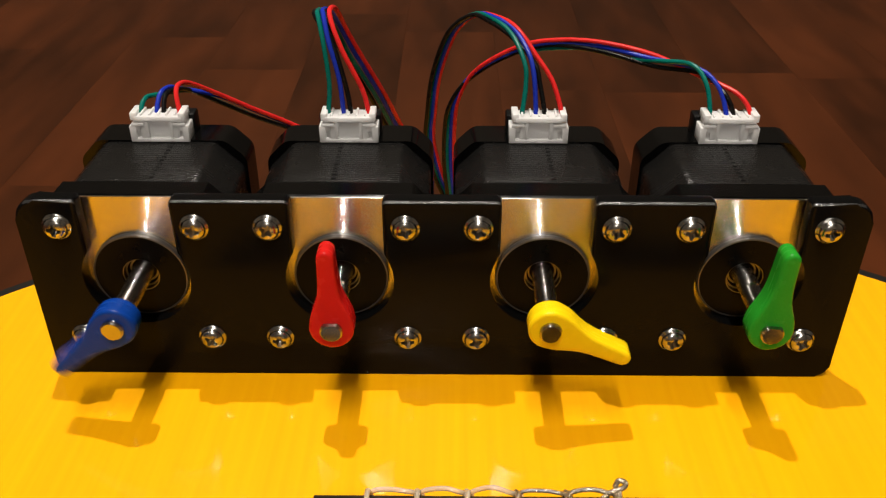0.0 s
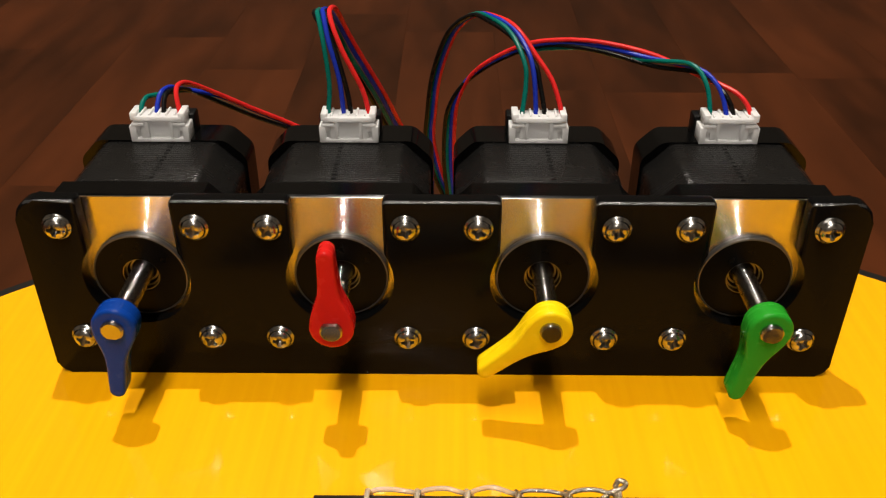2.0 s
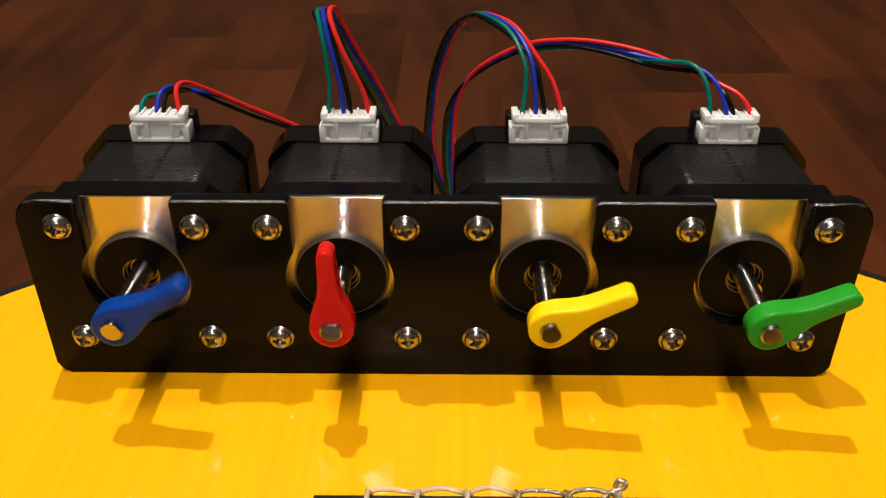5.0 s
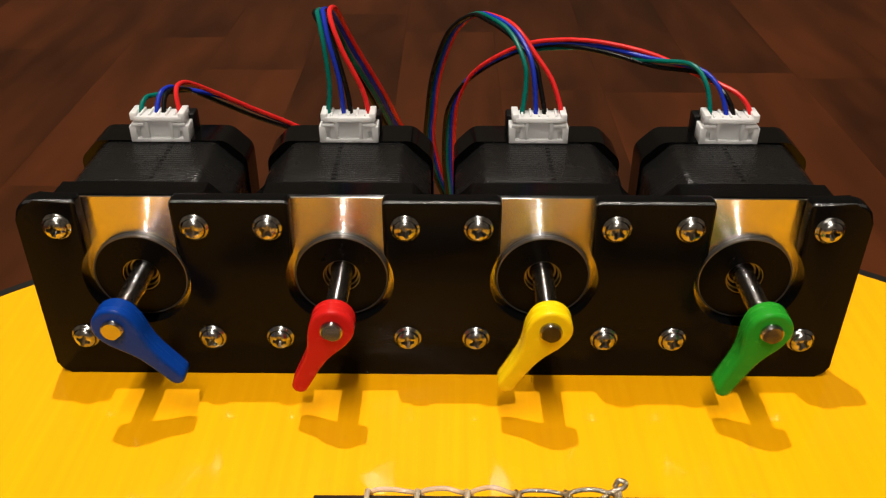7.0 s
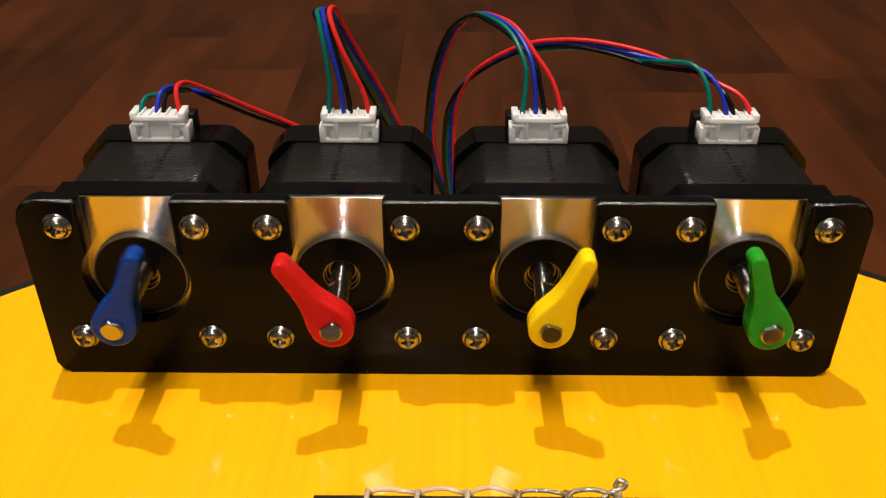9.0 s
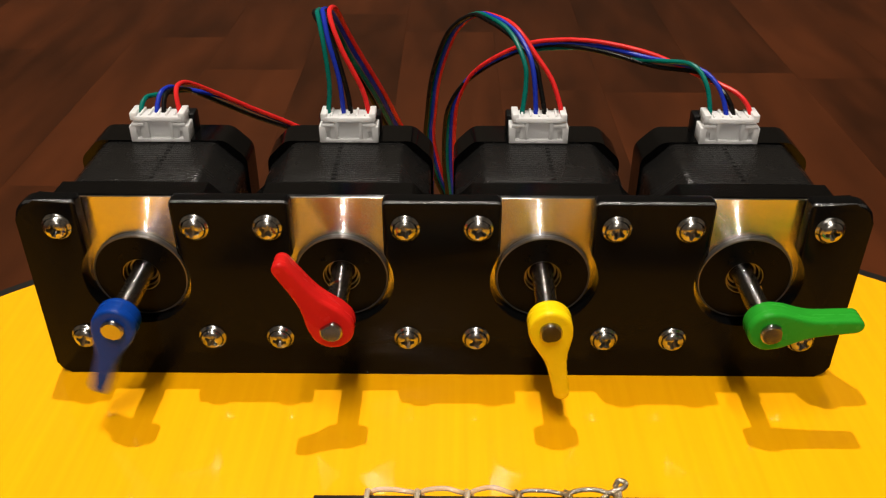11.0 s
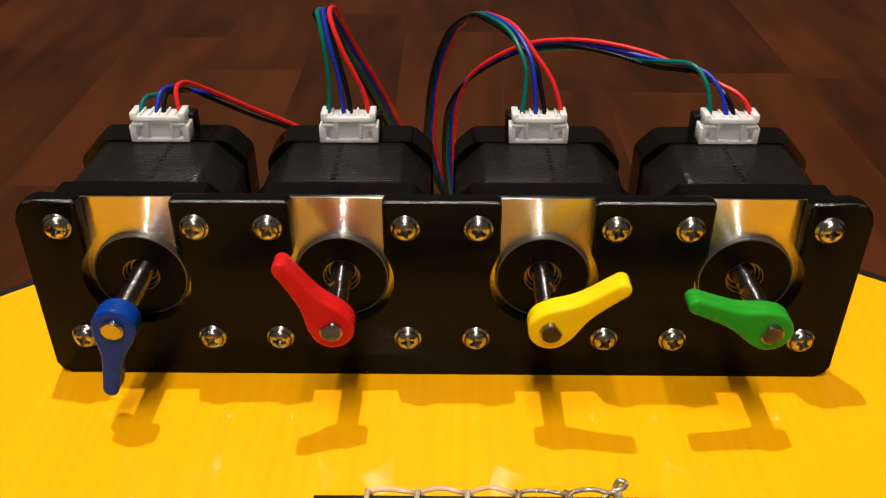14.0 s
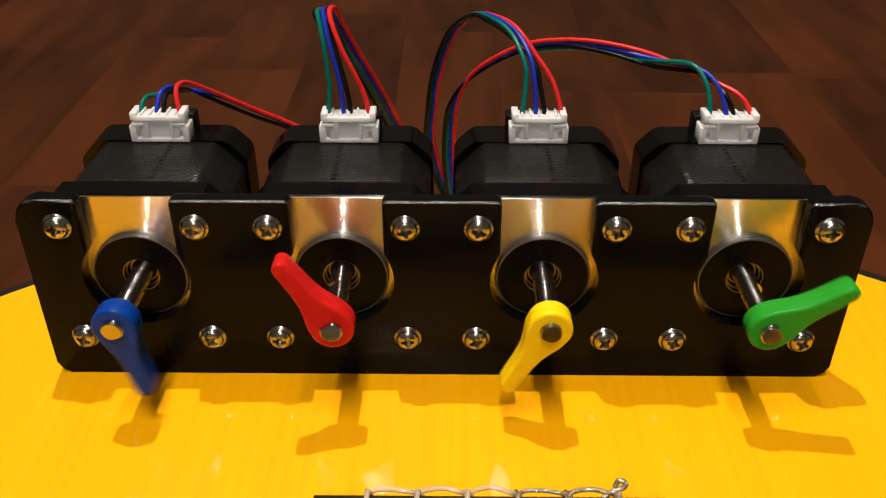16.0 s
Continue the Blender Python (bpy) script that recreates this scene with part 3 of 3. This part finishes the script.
def build_plug(x, cable):
    y0, y1, z0 = 0.0316, 0.0370, 0.0482
    x -= 0.0002

    def piece(name, a, b, ya, yb, za, zb, parent):
        a, b = sorted((a, b))
        return part(name, box(bmesh.new(), x + a, x + b, ya, yb, z0 + za, z0 + zb, 0.0002, 2), NYLON, parent)
    plug = piece("plug", -0.0064, 0.0064, y0 + 0.0010, y1, 0, 0.0068, cable)
    plug["label"] = "white nylon plug"
    piece("rail", -0.0058, 0.0058, y0 - 0.0001, y0 + 0.0016, 0.0056, 0.0069, plug)
    for s in (-1, 1):
        piece("ear", s * 0.0052, s * 0.0068, y0 + 0.0001, y1, 0.0058, 0.0078, plug)
        piece("upright", s * 0.0026, s * 0.0034, y0 + 0.0001, y0 + 0.0012, 0.0008, 0.0058, plug)
        piece("shoulder", s * 0.0034, s * 0.0048, y0 + 0.0003, y1 - 0.0006, 0, 0.0048, plug)
        piece("latch", s * 0.0046, s * 0.0060, y0 + 0.0001, y0 + 0.0012, 0.0030, 0.0048, plug)
        piece("latch_foot", s * 0.0046, s * 0.0060, y0 + 0.0001, y0 + 0.0012, 0.0, 0.0011, plug)
        piece("jaw", s * 0.0058, s * 0.0074, y0, y1 - 0.0006, 0, 0.0044, plug)
        piece("bar", s * 0.0036, s * 0.0068, y0 - 0.0001, y0 + 0.0014, 0.0043, 0.0051, plug)
    piece("sill", -0.0064, 0.0064, y0, y0 + 0.0012, 0, 0.0010, plug)
    for k in range(5):
        q = -0.0042 + 0.0021 * k
        piece("divider", q - 0.0003, q + 0.0003, y0 + 0.0008, y1, 0.0067, 0.0074, plug)


def build_cable(x, wires):
    c = thing("motor_cable", (0, 0, 0), "four-wire ribbon cable with a white plug in the motor's socket", "cable", "motor cables")
    build_plug(x, c)
    for colour, course in wires.items():
        pts = [(a * MM, b * MM, h * MM) for a, b, h in course]
        a, b, h = pts[-1]
        pts[0] = (pts[0][0], 0.0348, pts[0][2] - 0.0012)
        first = (pts[0][0], pts[0][1], pts[0][2] - 0.004)
        pts = [first] + pts + [(a * 0.9 + 0.0, 0.0770, min(h * 0.5, 0.006)), (a * 0.8, 0.0765, 0.0011)]
        part("wire", tube(bmesh.new(), pts, 0.00062), WIRE[colour], c, "%s insulated wire" % colour)


for x, wires in zip(MOTOR_X, CABLES):
    build_cable(x + 0.0003, wires)


# ---- the floor ----
def build_floor():
    f = tagged(new("floor", mesh_of("floor", box(bmesh.new(), -2.0, 2.0, -2.0, 2.4, FLOOR_Z - 0.03, FLOOR_Z - 0.002), PLANK, 0)),
               "dark reddish-brown wooden strip floor", "floor", kind="structure")
    rnd = random.Random(7)
    w, gap = 0.074, 0.00004
    lengths = (0.26, 0.33, 0.41)
    shapes = []
    for L in lengths:
        shapes.append(mesh_of("plank", box(bmesh.new(), -w / 2 + gap, w / 2 - gap, 0, L - gap, -0.004, 0.0, 0.0), PLANK, 0))
    for i in range(-11, 12):
        y = -0.1 - rnd.random() * 0.3
        while y < 1.9:
            k = rnd.randrange(3)
            p = new("plank", shapes[k])
            p.parent = f
            p.location = (i * w, y, FLOOR_Z)
            y += lengths[k]


build_floor()


def motions():
    blue = [(0, -141), (0.0333, -152), (0.1, -153), (0.2, -153), (0.3, -196), (0.4, -203), (0.5, -203), (0.6, -246), (0.7, -296), (0.8, -348), (0.9, -405), (1, -473), (1.1, -510), (1.2, -560), (1.3, -565), (1.4, -565), (1.5, -611), (1.6, -681), (1.7, -743), (1.8, -809), (1.9, -818), (2, -818), (2.1, -852), (2.2, -857), (2.3, -857), (2.4, -895), (2.5, -958), (2.6, -1010), (2.7, -1064), (2.8, -1122), (2.9, -1162), (3, -1162), (3.1, -1162), (3.2, -1162), (3.3, -1162), (3.4, -1162), (3.5, -1162), (3.6, -1196), (3.7, -1248), (3.8, -1290), (3.9, -1340), (4, -1345), (4.1, -1345), (4.2, -1374), (4.35, -1446), (4.5, -1519), (4.65, -1592), (4.8, -1664), (4.95, -1737), (5.1, -1810), (5.25, -1882), (5.4, -1955), (5.55, -2028), (5.7, -2100), (5.85, -2173), (6, -2246), (6.15, -2318), (6.3, -2391), (6.4, -2437), (6.5, -2486), (6.6, -2532), (6.7, -2538), (6.8, -2538), (6.9, -2564), (7, -2570), (7.1, -2570), (7.2, -2593), (7.3, -2603), (7.4, -2603), (8.3, -2603), (8.4, -2636), (8.5, -2684), (8.6, -2729), (8.7, -2779), (8.8, -2785), (8.9, -2785), (9, -2812), (9.1, -2819), (9.2, -2819), (9.35, -2894), (9.5, -2968), (9.65, -3042), (9.8, -3117), (9.95, -3191), (10.1, -3265), (10.25, -3339), (10.4, -3414), (10.55, -3488), (10.7, -3562), (10.85, -3636), (11, -3711), (11.15, -3785), (11.3, -3859), (11.4, -3906), (11.5, -3912), (11.6, -3912), (11.7, -3938), (11.8, -3944), (11.9, -3944), (12, -3973), (12.1, -4022), (12.2, -4078), (12.3, -4130), (12.4, -4182), (12.5, -4210), (12.6, -4210), (13.1, -4210), (13.2, -4240), (13.3, -4283), (13.4, -4325), (13.5, -4374), (13.6, -4383), (13.7, -4383), (13.8, -4415), (13.9, -4423), (14, -4423), (14.1, -4458), (14.2, -4514), (14.3, -4566), (14.4, -4605), (14.5, -4612), (14.6, -4612), (14.7, -4632), (14.8, -4637), (14.9, -4637), (15, -4667), (15.1, -4715), (15.2, -4767), (15.3, -4820), (15.4, -4872), (15.5, -4904), (15.6, -4934), (15.7, -4977), (15.8, -5018), (15.9, -5067), (16, -5118)]
    red = [(0, 91), (4.2, 91), (5.4, 91), (5.53, 20), (5.66, -50), (5.79, -120), (5.91, -191), (6.04, -261), (6.17, -332), (6.3, -402), (6.33, -462), (6.35, -522), (6.38, -581), (6.4, -641), (6.43, -715), (6.47, -788), (6.5, -862), (6.53, -915), (6.57, -969), (6.6, -1022), (6.7, -1046), (6.8, -1046), (6.85, -1111), (6.9, -1175), (7, -1197), (7.1, -1197), (7.15, -1244), (7.2, -1291), (7.3, -1317), (16, -1317)]
    yellow = [(0, -25), (0.1, -32), (0.2, -39), (0.3, -45), (0.4, -51), (0.5, -57), (0.6, -62), (0.7, -67), (0.8, -72), (0.9, -76), (1, -81), (1.1, -86), (1.2, -91), (1.3, -97), (1.4, -104), (1.5, -109), (1.6, -116), (1.7, -123), (1.8, -129), (1.9, -135), (2, -140), (2.1, -145), (2.2, -152), (2.3, -158), (2.4, -164), (2.5, -171), (2.6, -177), (2.7, -183), (2.8, -190), (2.9, -195), (3, -201), (3.1, -205), (3.2, -210), (3.3, -214), (3.4, -219), (3.5, -225), (3.6, -231), (3.7, -238), (3.8, -245), (3.9, -253), (4, -260), (4.1, -268), (4.2, -274), (4.9, -326), (5.6, -377), (6.3, -429), (6.4, -436), (6.5, -443), (6.6, -450), (6.7, -458), (6.8, -465), (6.9, -472), (7, -480), (7.1, -488), (7.2, -496), (7.3, -505), (7.4, -514), (7.5, -524), (7.6, -534), (7.7, -544), (7.8, -554), (7.9, -563), (8, -573), (8.1, -581), (8.2, -590), (8.3, -598), (8.4, -607), (8.5, -615), (8.6, -623), (8.7, -631), (8.8, -638), (8.9, -645), (9, -652), (9.1, -658), (9.2, -664), (9.9, -717), (10.6, -769), (11.3, -822), (11.4, -830), (11.5, -838), (11.6, -845), (11.7, -852), (11.8, -860), (11.9, -868), (12, -877), (12.1, -886), (12.2, -894), (12.3, -904), (12.4, -914), (12.5, -923), (12.6, -933), (12.7, -942), (12.8, -951), (12.9, -960), (13, -968), (13.1, -976), (13.2, -985), (13.3, -993), (13.4, -1000), (13.5, -1007), (13.6, -1015), (13.7, -1023), (13.8, -1030), (13.9, -1037), (14, -1044), (14.1, -1050), (14.2, -1058), (14.3, -1066), (14.4, -1074), (14.5, -1083), (14.6, -1091), (14.7, -1099), (14.8, -1107), (14.9, -1114), (15, -1120), (15.1, -1126), (15.2, -1132), (15.3, -1138), (15.4, -1144), (15.5, -1151), (15.6, -1159), (15.7, -1168), (15.8, -1177), (15.9, -1187), (16, -1198)]
    green = [(0, 87), (0.1, 87), (0.2, 87), (0.3, 67), (0.4, 39), (0.5, 15), (0.6, 15), (0.7, 15), (0.8, 15), (0.9, 4), (1, -13), (1.1, -29), (1.2, -29), (1.3, -29), (1.4, -29), (1.5, -47), (1.6, -78), (1.7, -104), (1.8, -104), (1.9, -104), (2, -104), (2.1, -116), (2.2, -130), (2.3, -144), (2.4, -144), (2.5, -144), (2.6, -144), (2.7, -160), (2.8, -195), (2.9, -221), (3, -221), (3.1, -221), (3.2, -221), (3.3, -231), (3.4, -244), (3.5, -256), (3.6, -256), (3.7, -256), (3.8, -256), (3.9, -266), (4, -285), (4.1, -303), (4.2, -303), (4.4, -303), (4.5, -310), (4.6, -324), (4.7, -333), (5, -333), (5.1, -344), (5.2, -364), (5.3, -378), (5.6, -378), (5.7, -387), (5.8, -402), (5.9, -412), (6.2, -412), (6.3, -420), (6.4, -439), (6.5, -459), (6.6, -459), (6.7, -459), (6.8, -459), (6.9, -464), (7, -474), (7.1, -485), (7.2, -485), (7.3, -485), (7.4, -485), (7.5, -501), (7.6, -519), (7.7, -534), (7.8, -534), (7.9, -534), (8, -539), (8.1, -544), (8.2, -557), (8.3, -564), (8.4, -564), (8.5, -564), (8.6, -564), (8.7, -576), (8.8, -595), (8.9, -612), (9, -612), (9.1, -612), (9.2, -612), (9.3, -618), (9.4, -630), (9.5, -638), (9.8, -638), (9.9, -650), (10, -672), (10.1, -688), (10.4, -688), (10.5, -694), (10.6, -706), (10.7, -715), (11, -715), (11.1, -727), (11.2, -748), (11.3, -763), (11.4, -763), (11.5, -763), (11.6, -763), (11.7, -769), (11.8, -780), (11.9, -788), (12, -788), (12.1, -788), (12.2, -788), (12.3, -800), (12.4, -820), (12.5, -840), (12.6, -840), (12.7, -840), (12.8, -840), (12.9, -847), (13, -858), (13.1, -868), (13.2, -868), (13.3, -868), (13.4, -868), (13.5, -881), (13.6, -902), (13.7, -917), (13.8, -921), (13.9, -921), (14, -921), (14.1, -927), (14.2, -934), (14.3, -944), (14.4, -944), (14.5, -944), (14.6, -944), (14.7, -955), (14.8, -973), (14.9, -990), (15, -990), (15.1, -990), (15.2, -990), (15.3, -995), (15.4, -1003), (15.5, -1015), (15.6, -1015), (15.7, -1015), (15.8, -1015), (15.9, -1026), (16, -1047)]
    for shaft, turns in zip(SHAFTS, (blue, red, yellow, green)):
        walk(shaft, [(t, pose(0, 0, 0, 0, -a, 0)) for t, a in turns])


motions()
